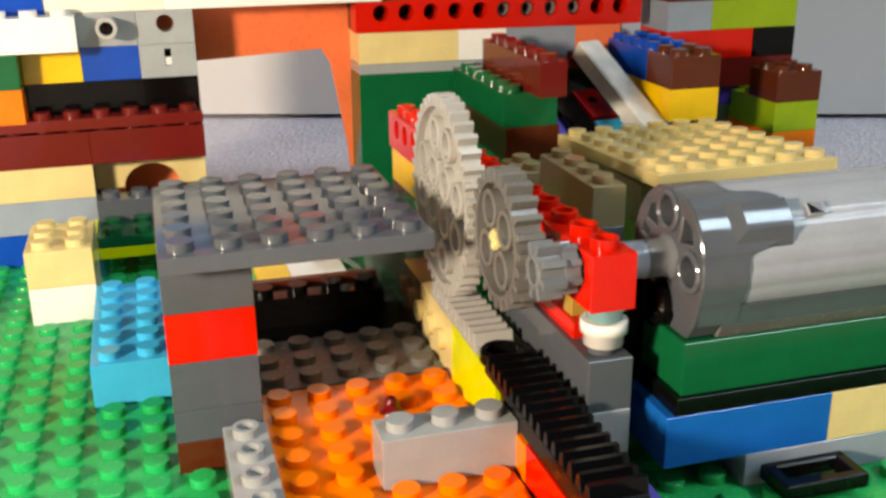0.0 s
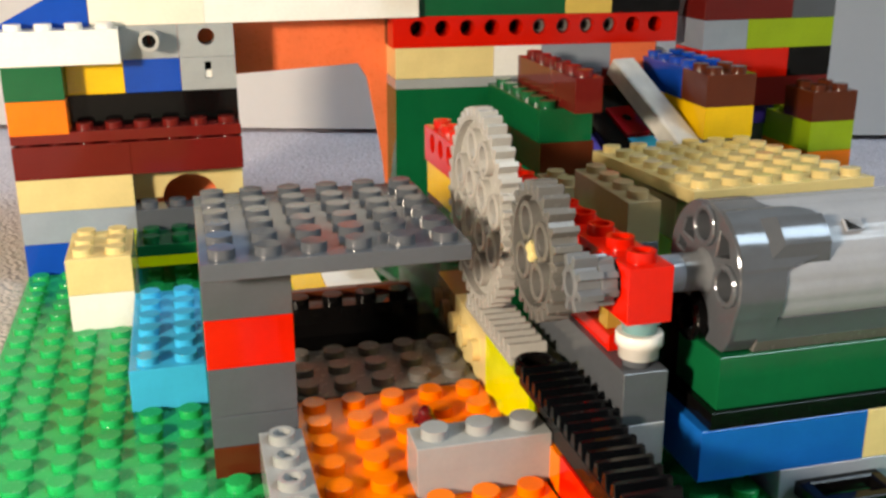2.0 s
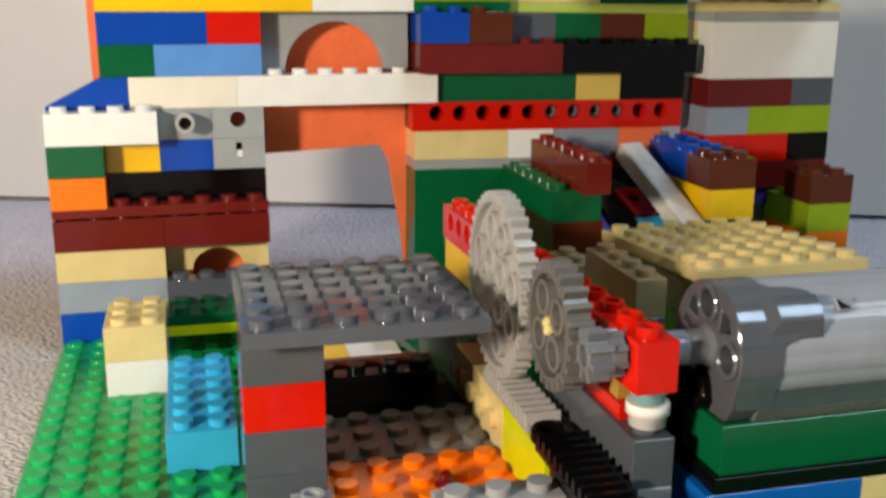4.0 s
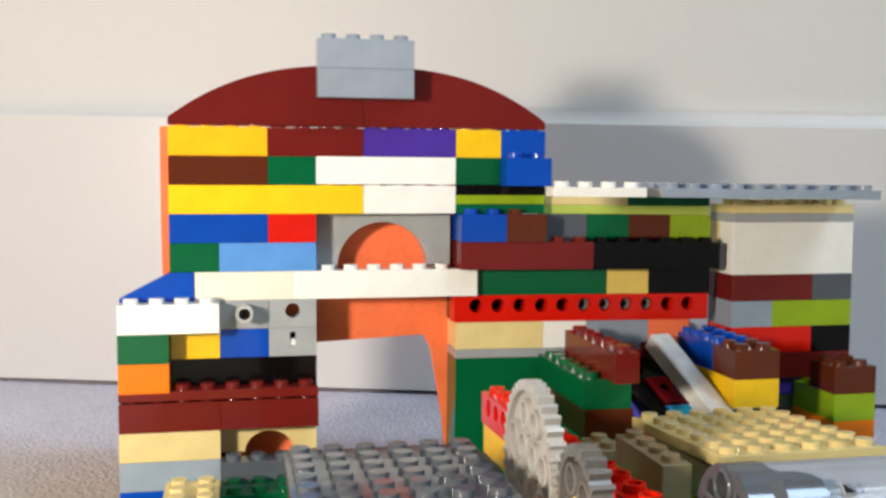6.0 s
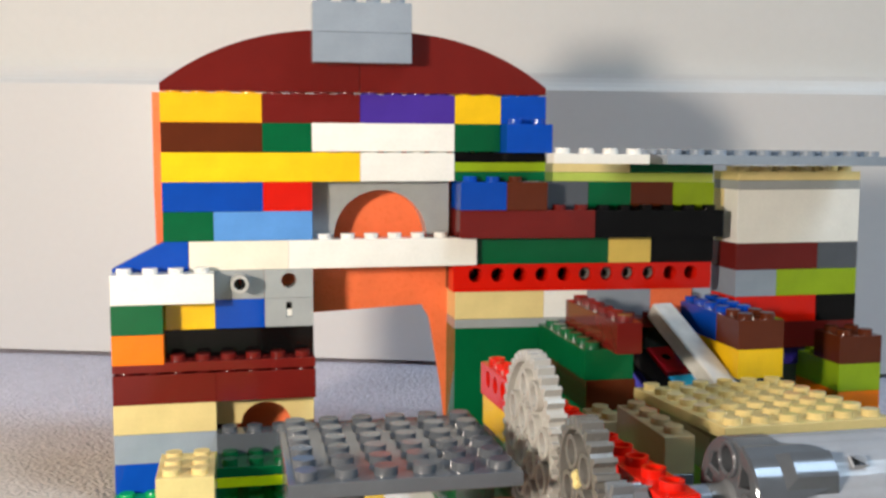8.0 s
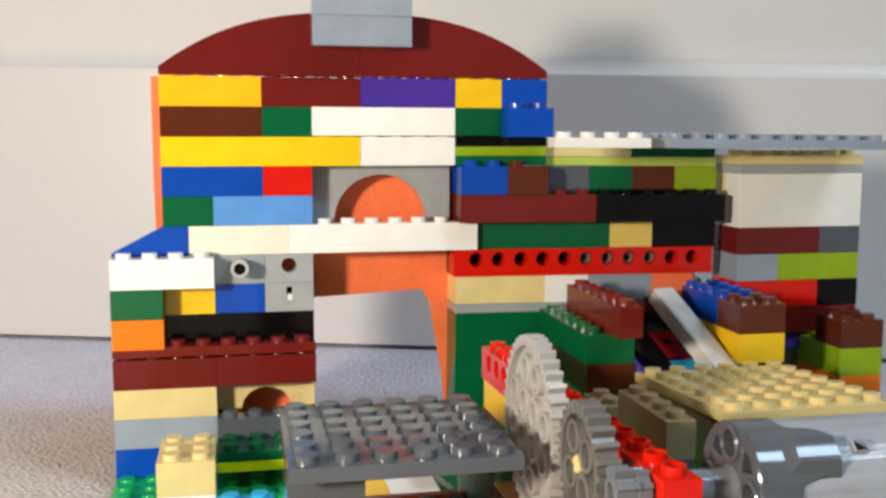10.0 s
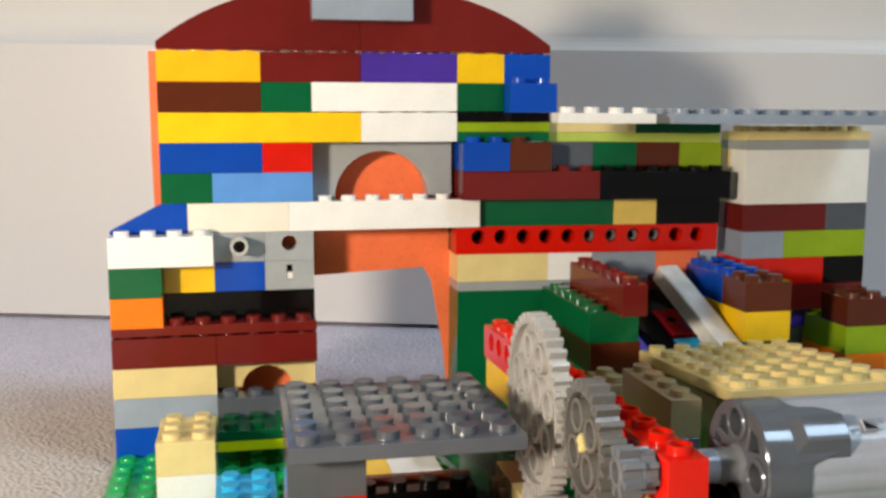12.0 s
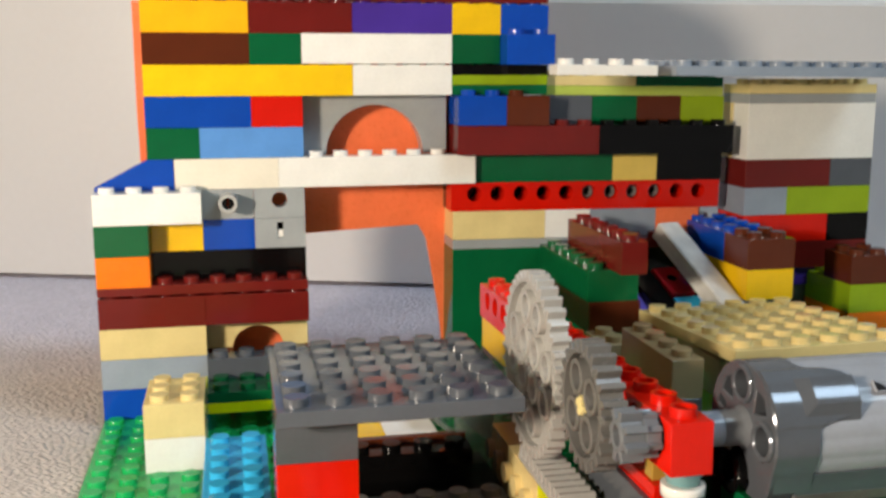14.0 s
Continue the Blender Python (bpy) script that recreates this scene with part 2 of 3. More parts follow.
def holed_mesh(n, colour, axle=()):
    """A one-wide beam with round holes between its studs, along x."""
    key = ("holed", n, colour, tuple(axle))
    if key not in MESHES:
        g = 0.00006
        w, h = n * S, HB - 0.00008
        outline = [(g, 0), (w - g, 0), (w - g, h), (g, h)]
        if n == 2 and axle:
            holes = [[(w / 2 - 0.0009, 0.0034), (w / 2 + 0.0009, 0.0034), (w / 2 + 0.0009, 0.0082), (w / 2 - 0.0009, 0.0082)]]
        else:
            holes = [circle(0.00245, i * S, 0.0058, 20) for i in range(1, n)]
        body = solid(outline, holes, S - 2 * g, colour)
        body.transform(Matrix.Translation((0, S - g, 0)) @ UPRIGHT)
        MESHES[key] = body
    return MESHES[key]


def holed(parent, colour, n, x, y, z, along="x", axle=()):
    p = at(x, y, z) - Vector(parent.location)
    m = pose(*p) if along == "x" else pose(p.x + S, p.y, p.z, 0, 0, 90)
    made = part("holed_beam" if n > 2 else "holed_brick", holed_mesh(n, colour, axle), parent, f"{WORDS.get(colour, colour)} plastic beam with round holes", m)
    BOXES.append((x, x + n, y, y + 1, z) if along == "x" else (x, x + 1, y, y + n, z))
    for i in range(n):
        wx, wy = (x + i + 0.5, y + 0.5) if along == "x" else (x + 0.5, y + i + 0.5)
        STUDS.append((made, colour, True, (i + 0.5) * S, S / 2, HB, wx, wy, z + 1))
    return made


# ---- the room ----
def room_box(name, material, u0, v0, z0, u1, v1, z1, edge=0.0):
    bm = bmesh.new()
    add_box(bm, u0, -v1, z0, u1, -v0, z1, edge)
    ob = new(name, finish(bm, name, MAT[material]))
    ob.matrix_world = ROOM
    return tagged(ob, kind="structure")


U0, U1 = -3.0, 3.1
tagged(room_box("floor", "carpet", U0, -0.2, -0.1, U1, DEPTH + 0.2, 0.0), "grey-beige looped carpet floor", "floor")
tagged(room_box("wall_back", "paint", U0, -0.2, 0.0, U1, -0.014, CEIL), "plain white painted room wall", "wall")
tagged(room_box("wall_right", "paint", U1, -0.2, 0.0, U1 + 0.2, DEPTH + 0.2, CEIL), "plain white painted room wall", "wall")
tagged(room_box("wall_left", "paint", U0 - 0.2, -0.2, 0.0, U0, DEPTH + 0.2, CEIL), "plain white painted room wall", "wall")
# unseen wall behind the camera, given a dark taupe to cut the fill light
tagged(room_box("wall_front", "fill_cut_paint", U0, DEPTH, 0.0, U1, DEPTH + 0.2, CEIL), "unseen front wall, darkened to cut fill light", "wall")


def ceiling():
    """The ceiling, with one roof window opening through it."""
    bm = bmesh.new()
    a, b, c, d = U0 - 0.2, U1 + 0.2, -0.2, DEPTH + 0.2
    for u0, u1, v0, v1 in ((a, WIN[0], c, d), (WIN[1], b, c, d), (WIN[0], WIN[1], c, WIN[2]), (WIN[0], WIN[1], WIN[3], d)):
        add_box(bm, u0, -v1, CEIL, u1, -v0, CEIL + 0.12, 0)
    ob = new("ceiling", finish(bm, "ceiling", MAT["paint"]))
    ob.matrix_world = ROOM
    tagged(ob, "white ceiling with a roof window opening", "ceiling", kind="structure")


ceiling()


def skirting():
    """Tall skirting board with a hollow moulding along its top edge."""
    h, t = 0.1535, 0.014
    g = 0.0024
    pts = [(0, g), (t, g), (t, h - 0.0090), (t - 0.0005, h - 0.0086), (t - 0.0027, h - 0.0068), (t - 0.0043, h - 0.0046), (t - 0.0053, h - 0.0022), (t - 0.0056, h)] + [(0, h)]
    bm = bmesh.new()
    rows = [[bm.verts.new((u, 0.014 - x, z)) for x, z in pts] for u in (U0, U1)]
    for i in range(len(pts)):
        j = (i + 1) % len(pts)
        bm.faces.new((rows[0][i], rows[0][j], rows[1][j], rows[1][i]))
    for r in rows:
        bm.faces.new(r)
    ob = new("baseboard", finish(bm, "baseboard", MAT["skirting"]))
    ob.matrix_world = ROOM
    tagged(ob, "tall white painted skirting board with moulded top edge", "skirting board", kind="structure")


skirting()


# ---- baseplates ----
def baseplate(label, nx, ny, x, y, near):
    """A thin studded board; the studs of the first columns are parts of their own, the rest are joined."""
    board = thing("baseplate", label, "baseplate", at(x, y, 0))
    bm = bmesh.new()
    add_box(bm, 0, 0, -0.0016, nx * S, ny * S, 0, 0.0003)
    part("board", finish(bm, "board", MAT["board"]), board)
    bm = bmesh.new()
    for i in range(near, nx):
        for j in range(ny):
            add_stud(bm, (i + 0.5) * S, (j + 0.5) * S, 0.0, n=12)
    tagged(part("studs", finish(bm, "studs", MAT["board"]), board), kind="stuff")
    bm = bmesh.new()
    add_stud(bm, 0, 0, 0, n=14)
    one = finish(bm, "stud", MAT["board"])
    for i in range(near):
        for j in range(ny):
            part("stud", one, board, "", pose((i + 0.5) * S, (j + 0.5) * S, 0))


baseplate("bright green studded plastic baseplate lying on the carpet", 32, 32, 0, -27, 9)

# ---- left tower ----
T = 1 / 3
tower = thing("gate_tower", "stepped tower of mixed coloured toy bricks beside the gateway", "toy building", at(0, 0, 0))
course(tower, 0, 0, 0, "blue:4", 2)
course(tower, 0, 0, 1, "bluegrey:4", 2)
course(tower, 0, 0, 2, "tan:4", 2)
course(tower, 0, 0, 3, "darkred:4 darkred:4", 2)
course(tower, 0, 0, 4, "darkred:8", 2, 1, lift=0.06)
course(tower, 0, 0, 4 + T, "orange:2", 2)
course(tower, 2, 1, 4 + T, "black:6", 1)
course(tower, 0, 0, 5 + T, "green:2", 2)
course(tower, 2, 1, 5 + T, "yellow:2 blue:2", 1)
holed(tower, "grey", 2, 6, 1, 5 + T, axle=(1,))
course(tower, 0, 0, 6 + T, "white:4", 2)
holed(tower, "grey", 2, 4, 1, 6 + T)
holed(tower, "grey", 2, 6, 1, 6 + T)
course(tower, 4, -0.6, 1, "darkgrey:4", 1)
course(tower, 4, 1, 0, "brown:4", 1)
course(tower, 4, 1, 1, "brown:1 -:2 brown:1", 1)


def arch_mesh(n, height, span, colour, rise=None):
    """A brick with an arched opening through it, n studs long and some bricks high, standing along x."""
    w, h = n * S - 0.00012, height * HB - 0.00008
    r = span * S / 2
    ry = rise if rise else r
    c = w / 2
    pts = [(0, 0), (c - r, 0)] + [(c - r * math.cos(a), ry * math.sin(a)) for a in [math.pi * i / 20 for i in range(1, 20)]] + [(c + r, 0), (w, 0), (w, h), (0, h)]
    me = solid(pts, [], S - 0.00012, colour)
    me.transform(Matrix.Translation((0, S - 0.00006, 0)) @ UPRIGHT)
    return me


part("arch", arch_mesh(4, 1, 2, "tan", 0.0068), tower, "tan plastic arch brick", pose(*at(4, 1, 2)))


def slope_mesh(nx, ny, colour):
    """A brick whose left end slopes down."""
    w, h = nx * S - 0.00012, HB - 0.00008
    me = solid([(0, 0), (w, 0), (w, h), (w - S, h), (0, 0.0012)], [], ny * S - 0.00012, colour)
    me.transform(Matrix.Translation((0, ny * S - 0.00006, 0)) @ UPRIGHT)
    return me


part("slope_brick", slope_mesh(3, 1, "blue"), tower, "blue plastic sloped brick", pose(*at(0, 1, 7 + T)))


insert = solid([(-0.0010, 0), (0.0010, 0), (0.0010, 0.0022), (-0.0010, 0.0022)], [], 0.002, "white", 0.0001)
insert.transform(UPRIGHT)
slot_back = solid([(-0.0014, 0), (0.0014, 0), (0.0014, 0.0056), (-0.0014, 0.0056)], [], 0.002, "black", 0.0001)
slot_back.transform(UPRIGHT)
part("slot_back", slot_back, tower, "black backing plate behind the slot", pose(*(at(7, 1, 5 + T) + Vector((0, 0.0050, 0.0030)))))
part("axle_end", insert, tower, "white axle end inside the slot", pose(*(at(7, 1, 5 + T) + Vector((0, 0.0026, 0.0035)))))


def pin_mesh():
    me = solid(circle(0.0029, n=24), [circle(0.0019, n=16)], 0.0075, "gear")
    me.transform(UPRIGHT)
    return me


peg = part("pin", pin_mesh(), tower, "light grey plastic peg", pose(*(at(5, 1, 6 + T) + Vector((0, 0, 0.0058)))))
core = solid(circle(0.0020, n=16), [[(0.0003 * a, 0.0013 * b) for a, b in ((1, 1), (-1, 1), (-1, -1), (1, -1))]], 0.0010, "black", 0.0001)
core.transform(UPRIGHT)
part("core", core, peg, "black slotted disc inside the peg", pose(0, -0.0052, 0))

# ---- upper wall over the gateway ----
wall = thing("gateway_wall", "tall wall of mixed coloured toy bricks over the gateway", "toy building", at(2, 1, 7 + T))
course(wall, 3, 1, 7 + T, "cream:4 white:8", 1)
course(wall, 2, 1, 8 + T, "green:2 sky:4", 1)
course(wall, 2, 1, 9 + T, "blue:4 red:2", 1)
part("arch", arch_mesh(6, 2, 4, "grey"), wall, "light grey plastic arch brick", pose(*(at(7.98, 2, 8 + T) - wall.location)))
course(wall, 2, 1, 10 + T, "yellow:8 white:4", 2)
course(wall, 14, 1, 10 + T, "green:4", 2, 1)
course(wall, 14, 1, 10 + 2 * T, "lime:4", 2, 1)
course(wall, 14, 1, 11, "black:4", 2, 1)
course(wall, 2, 1, 11 + T, "brown:4 green:2", 2)
course(wall, 8, 1, 11 + T, "white:6 deepgreen:2", 2, lift=0.035)
brick(wall, "blue", 2, 3, 16, 0, 11 + T)
course(wall, 2, 1, 12 + T, "amber:4 darkred:4 purple:4 yellow:2 blue:2", 2)


def dome_mesh():
    """The left half of a flat rounded gable, eight studs long."""
    w, rise, foot = 8 * S - 0.0001, 0.0180, 0.0024
    us = [math.sin(math.pi / 2 * i / 24) for i in range(25)]
    pts = [(0, 0), (w, 0)] + [(w - w * u, foot + rise * (1 - u ** 2.7)) for u in us]
    me = solid(pts, [], S - 0.00012, "darkred")
    me.transform(Matrix.Translation((0, S - 0.00006, 0)) @ UPRIGHT)
    return me


dome = dome_mesh()
part("gable", dome, wall, "dark red plastic rounded gable piece", pose(*(at(2, 1.04, 13 + T + 0.045) - wall.location)))
right_dome = dome.copy()
right_dome.transform(Matrix.Diagonal((-1, 1, 1, 1)))
right_dome.flip_normals()
part("gable", right_dome, wall, "dark red plastic rounded gable piece", pose(*(at(18, 1.04, 13 + T + 0.045) - wall.location)))
brick(wall, "bluegrey", 4, 1, 8, 0, 14 + T)
brick(wall, "bluegrey", 4, 1, 8, 0, 15 + T)

# ---- right wall ----
RY = 1.35
side = thing("side_wall", "low wall of mixed coloured toy bricks with a red holed beam", "toy building", at(14, RY, 0))
brick(side, "green", 8, 2, 14.05, RY, 0, 15, False, name="panel")
course(side, 14.05, RY, 5, "grey:5 grey:3", 2, 1)
# the orange end brick is added in place of a lit patch of the sheet
course(side, 14.05, RY, 5 + T, "tan:4 white:2 bluegrey:3 pool:2", 2)
holed(side, "red", 12, 13.95, RY, 6 + T)
# grey rings added in four holes in place of light on their insides
bush = solid(circle(0.0023, n=20), [circle(0.0013, n=14)], 0.004, "gear2", 0.0003)
bush.transform(UPRIGHT)
for i in (6, 7, 8, 9):
    part("bush", bush, side, "grey ring added for the light inside a beam hole", pose(*(at(13.95 + i, RY + 0.74, 6 + T) + Vector((0, 0, 0.0058)) - side.location)))
# added behind the beam: the black bricks stand in for shade in its holes
course(side, 14, RY + 1.1, 6 + T, "black:6 bluegrey:4 darkred:2", 1)
course(side, 15, RY, 7 + T, "green:6 straw:2 black:3", 2)
course(side, 14.02, 0.45, 8 + T, "darkred:6 black:6", 2)
course(side, 14.02, 0.36, 9 + T, "blue:2 brown:1.8", 2)
course(side, 18.04, RY + 0.15, 9 + T, "darkgrey:2 green:2 brown:2 lime:2", 1)
course(side, 17.96, RY + 0.15, 10 + T, "palelime:8", 2, 1)
course(side, 17.96, RY + 0.15, 10 + 2 * T, "tan:4 deepgreen:4", 2, 1)
brick(side, "white", 4, 1, 17.0, -2.95, 11.03, 1)
brick(side, "bluegrey", 10, 4, 21.85, -2.7, 11.03, 1)
side.rotation_euler = (0, radians(0.5), 0)

# ---- right tower ----
RX, RYY, RD = 26.7, 0.34, 2.4
rt = thing("corner_tower", "square tower of mixed coloured toy bricks with a flat roof plate", "toy building", at(RX, RYY, 0))
course(rt, RX, RYY + 0.2, 3 + T, "purple:4 purple:2", RD, 2)
course(rt, RX, RYY, 4, "darkred:6", RD)
course(rt, RX, RYY, 5, "red:4 black:2", RD)
course(rt, RX, RYY, 6, "bluegrey:2 lime:4", RD)
course(rt, RX, RYY, 7, "darkred:4 darkgrey:2", RD)
course(rt, RX, RYY, 8, "white:6", 1.35, 6)
course(rt, RX, RYY + 1.36, 8, "tan:6", 1.04, 6)
course(rt, RX, RYY, 10, "grey:6", RD, 1)
course(rt, RX, RYY, 10 + T, "tan:6", RD, 1)
course(rt, RX + 0.1, RYY + 0.3, 0, "darkgrey:6", 2, 10)

# ---- orange panel behind the gateway ----
def panel_mesh():
    w, h = 24.4 * S, 13.4 * HB
    cut = [(6.2 * S, 0), (6.2 * S, 5.5 * HB), (11.4 * S, 5.7 * HB), (11.75 * S, 5.2 * HB), (12.0 * S, 4.0 * HB), (12.3 * S, 2.5 * HB), (12.6 * S, 0)]
    me = solid([(0.2 * S, 0)] + cut + [(w, 0), (w, 6.2 * HB), (16 * S, 6.2 * HB), (16 * S, h), (0, h), (0, 10 * HB)], [], 0.0016, "pool")
    me.transform(UPRIGHT)
    return me


sheet = tagged(new("orange_sheet", panel_mesh()), "thin orange plastic sheet with a cut-out standing behind the wall", "plastic sheet")
sheet.location = at(1.55, 3.3, 0)

# ---- loose blocks on the baseplate ----
stack = thing("tan_block_stack", "tan brick pressed onto a white brick on the baseplate", "toy bricks", at(2, -5.8, 0))
brick(stack, "white", 2, 3, 2, -5.8, 0)
brick(stack, "tan", 2, 3, 2, -5.8, 1)
azure = thing("sky_blue_brick", "sky blue plastic brick with two rows of studs on the baseplate", "toy brick", at(4, -12, 0))
brick(azure, "azure", 2, 6, 4, -12, 0)
planter = thing("dark_green_block", "dark green plastic plates over a neon yellow plate", "toy bricks", at(4, -2.4, 0))
brick(planter, "neon", 3, 2, 4, -2.4, 0.67, 1)
brick(planter, "deepgreen", 3, 2, 4, -2.4, 1.0, 1)
brick(planter, "neon", 0.14, 2, 3.85, -2.4, 0.67, 2.2, False, name="panel")

# ---- pillar and deck ----
pillar = thing("brick_pillar", "square pillar of dark grey, red and brown toy bricks", "toy pillar", at(6, -16, 0))
course(pillar, 6, -16, 0, "brown:2", 2, 2)
course(pillar, 6, -16, 2 * T, "darkgrey:2", 2, 2)
course(pillar, 6, -16, 1 + T, "darkgrey:2", 2)
course(pillar, 6, -16, 2 + T, "red:2", 2)
course(pillar, 6, -16, 3 + T, "darkgrey:2", 2)
deck = thing("deck_plate", "dark grey plastic plate of six by six studs on the pillar", "toy plate", at(6, -16.8, 4 + T))
brick(deck, "darkgrey", 6, 6, 6, -16.8, 4 + T, 1)
deck.rotation_euler = (radians(-0.7), 0, 0)

# ---- orange floor and what stands on it ----
def round_bead():
    """A small pointed round piece with a flange."""
    bm = bmesh.new()
    rings = [ring(bm, r, z, 16) for r, z in ((0.0022, 0), (0.0024, 0.0004), (0.0024, 0.0018), (0.0016, 0.0022), (0.0013, 0.0036), (0.0006, 0.0044))]
    for p, q in zip(rings, rings[1:]):
        bridge(bm, p, q)
    bm.faces.new(rings[-1])
    bm.faces.new(rings[0])
    return finish(bm, "bead", MAT["ruby"])



court = thing("orange_court", "orange plastic studded plate set inside the baseplate", "toy plate", at(8, -26, 0))
brick(court, "orange", 5, 11, 8.03, -25.1, T, 1)
dark_court = thing("dark_court", "dark grey plastic studded plate under the deck", "toy plate", at(8, -14, 0))
brick(dark_court, "gear2", 5, 3, 8, -14, T, 1)
# added so that the black brick seems to reach one row lower
brick(dark_court, "black", 5, 3, 8, -11, T, 1, False)
strip = thing("hollow_stud_strip", "light grey plastic strip with a row of hollow studs", "toy brick", at(7, -24, 0))
brick(strip, "grey", 1, 8, 7.02, -24.2, 0, 3, True, True)
block = thing("grey_three_stud_brick", "light grey plastic brick with three studs on the orange plate", "toy brick", at(10, -19, 2 * T))
brick(block, "grey", 3, 1, 10.1, -19.3, 2 * T)
screen = thing("black_brick_screen", "black plastic brick with four studs under the deck", "toy brick", at(8.3, -10, 0.4))
brick(screen, "black", 4, 1, 8.3, -10, 0.07, 4, True)
brick(screen, "brown", 4, 0.3, 8.3, -9, 0.54, 3, False)
brick(screen, "grey", 1, 2, 8.9, -8, 0.6, 1, False)
lintel = thing("yellow_and_white_plates", "yellow and white plastic plates lying behind the black brick", "toy plates", at(9, -8, 0.33))
brick(lintel, "yellow", 1, 4, 8.75, -8.68, 1.2, 1, False)
brick(lintel, "white", 1.7, 4, 9.75, -8.68, 1.2, 1, False)
bead = thing("dark_red_bead", "small dark red clear plastic piece on the orange plate", "toy piece", at(11.02, -16.2, 2 * T))
part("bead", round_bead(), bead)
pane = thing("clear_panels", "smoky clear plastic panels leaning behind the racks", "toy panel", at(12, -9, 0.33))


def clear_panel(wide, deep, m):
    bm = bmesh.new()
    add_box(bm, 0, 0, 0, wide * S, deep * S, 0.0014, 0.0002)
    part("panel", finish(bm, "panel", MAT["smoke"]), pane, "", m)


clear_panel(1.3, 2.2, pose(0, 0, 0, 78, 0, 0))
clear_panel(2.0, 3.0, pose(-1.05 * S, 0.4 * S, 1.75 * HB, 0, 42, 0))
clear_panel(2.0, 3.0, pose(-0.15 * S, 0.4 * S, 1.75 * HB, 0, 42, 0))

# ---- gear train on the long red beam ----
beam = thing("red_gear_beam", "long red plastic beam with round holes carrying the gears", "toy beam", at(14.28, -20.45, 4))
holed(beam, "red", 16, 14.15, -20.42, 4, "y")
brick(beam, "yellow", 1, 6, 14.28, -10.25, 3)
brick(beam, "brown", 1, 6, 14.28, -10.25, 2)
brick(beam, "brown", 1, 6, 14.28, -10.25, 1)
brick(beam, "brown", 1, 6, 14.28, -10.25, T, 2)
beam.rotation_euler = (radians(-0.8), 0, radians(1.0))


def gear_ring(teeth, thick, colour, bore):
    """The toothed rim of a spur gear with straight teeth; the axis along x."""
    mod = 0.001
    ro, ri = (teeth / 2 + 0.6) * mod, (teeth / 2 - 1.15) * mod
    st = 2 * math.pi / teeth
    lean, flat = (0.26, 0.13) if teeth < 12 else (0.30, 0.15)
    pts = [(r * math.cos((i + da) * st), r * math.sin((i + da) * st)) for i in range(teeth) for da, r in ((-lean, ri), (-flat, ro), (flat, ro), (lean, ri))]
    me = solid(pts, [circle(bore * ri if bore < 1 else 0.0024, n=48)], thick, colour)
    me.transform(SIDEWAYS)
    return me


CROSS = [(0.0026 * c, 0.0026 * s) for c, s in ((1, .35), (.35, .35), (.35, 1), (-.35, 1), (-.35, .35), (-1, .35), (-1, -.35), (-.35, -.35), (-.35, -1), (.35, -1), (.35, -.35), (1, -.35))]


def gear(name, label, teeth, thick, colour, pins, axles, bore, place, turn):
    """A gear wheel: toothed rim, thin recessed web, round pin tubes and cross-holed axle tubes on a grid of studs."""
    g = thing(name, label, "gear", place, "gear train")
    g.rotation_euler = (turn, 0, 0)
    part("toothed_rim", gear_ring(teeth, thick, colour, bore), g)
    inner = (teeth / 2 - 1.15) * 0.001 * bore
    cuts = [circle(0.0025, x * S, y * S, 18) for x, y in pins]
    crosses = [[(x * S + c, y * S + d) for c, d in CROSS] for x, y in axles]
    web = solid(circle(inner + 0.0003, n=48), [*cuts, *crosses], thick * 0.2, colour)
    web.transform(Matrix.Translation((thick * 0.42, 0, 0)) @ SIDEWAYS)
    part("web", web, g)
    hub = solid(circle(0.0035, n=24), [CROSS], thick * 0.8, colour)
    hub.transform(Matrix.Translation((thick * 0.1, 0, 0)) @ SIDEWAYS)
    for x, y in axles:
        part("hub", hub, g, "", pose(0, x * S, y * S))
    tube = solid(circle(0.0035, n=24), [circle(0.0025, n=24)], thick * 1.02, colour, 0.00018)
    tube.transform(Matrix.Translation((-thick * 0.01, 0, 0)) @ SIDEWAYS)
    for x, y in pins:
        part("tube", tube, g, "", pose(0, x * S, y * S))
    return g


HZ = 4 + 0.0058 / 0.0096
FOUR = [(x, y) for x in (-0.5, 0.5) for y in (-0.5, 0.5)]
WIDE = [(x, y) for x in (-1.5, -0.5, 0.5, 1.5) for y in (-1.5, -0.5, 0.5, 1.5) if abs(x) + abs(y) < 2.5]
gear("large_gear", "large light grey plastic gear wheel with round holes", 40, 0.0040, "gear", WIDE, [(0, 0), (1, 0), (-1, 0), (0, 1), (0, -1)], 0.955,
     at(12.95, -13.66, 4.55), 0.113)
middle = gear("medium_gear", "medium grey plastic gear wheel with round holes", 24, 0.0048, "gear2", FOUR, [(0, 0)], 0.915, at(13.07, -17.68, 4.66), 0.2)
tip = solid(CROSS, [], 0.005, "paleyellow", 0.0002)
tip.transform(Matrix.Diagonal((1, 0.7, 0.7, 1)) @ SIDEWAYS)
part("axle_tip", tip, middle, "pale yellow plastic axle end", pose(-0.0003, 0, 0))
pinion = thing("pinion", "small stepped grey plastic pinion on the motor shaft", "gear", at(13.2, -19.62, HZ), "gear train")


def pinion_mesh(ro, ri, thick):
    """Eight square-shouldered teeth round a thin tube; the axis along x."""
    st = 2 * math.pi / 8
    pts = [(r * math.cos((i + da) * st), r * math.sin((i + da) * st)) for i in range(8) for da, r in ((-0.24, ri), (-0.15, ro), (0.15, ro), (0.24, ri))]
    me = solid(pts, [circle(0.0021, n=24)], thick, "gear3", 0.00012)
    me.transform(SIDEWAYS)
    return me


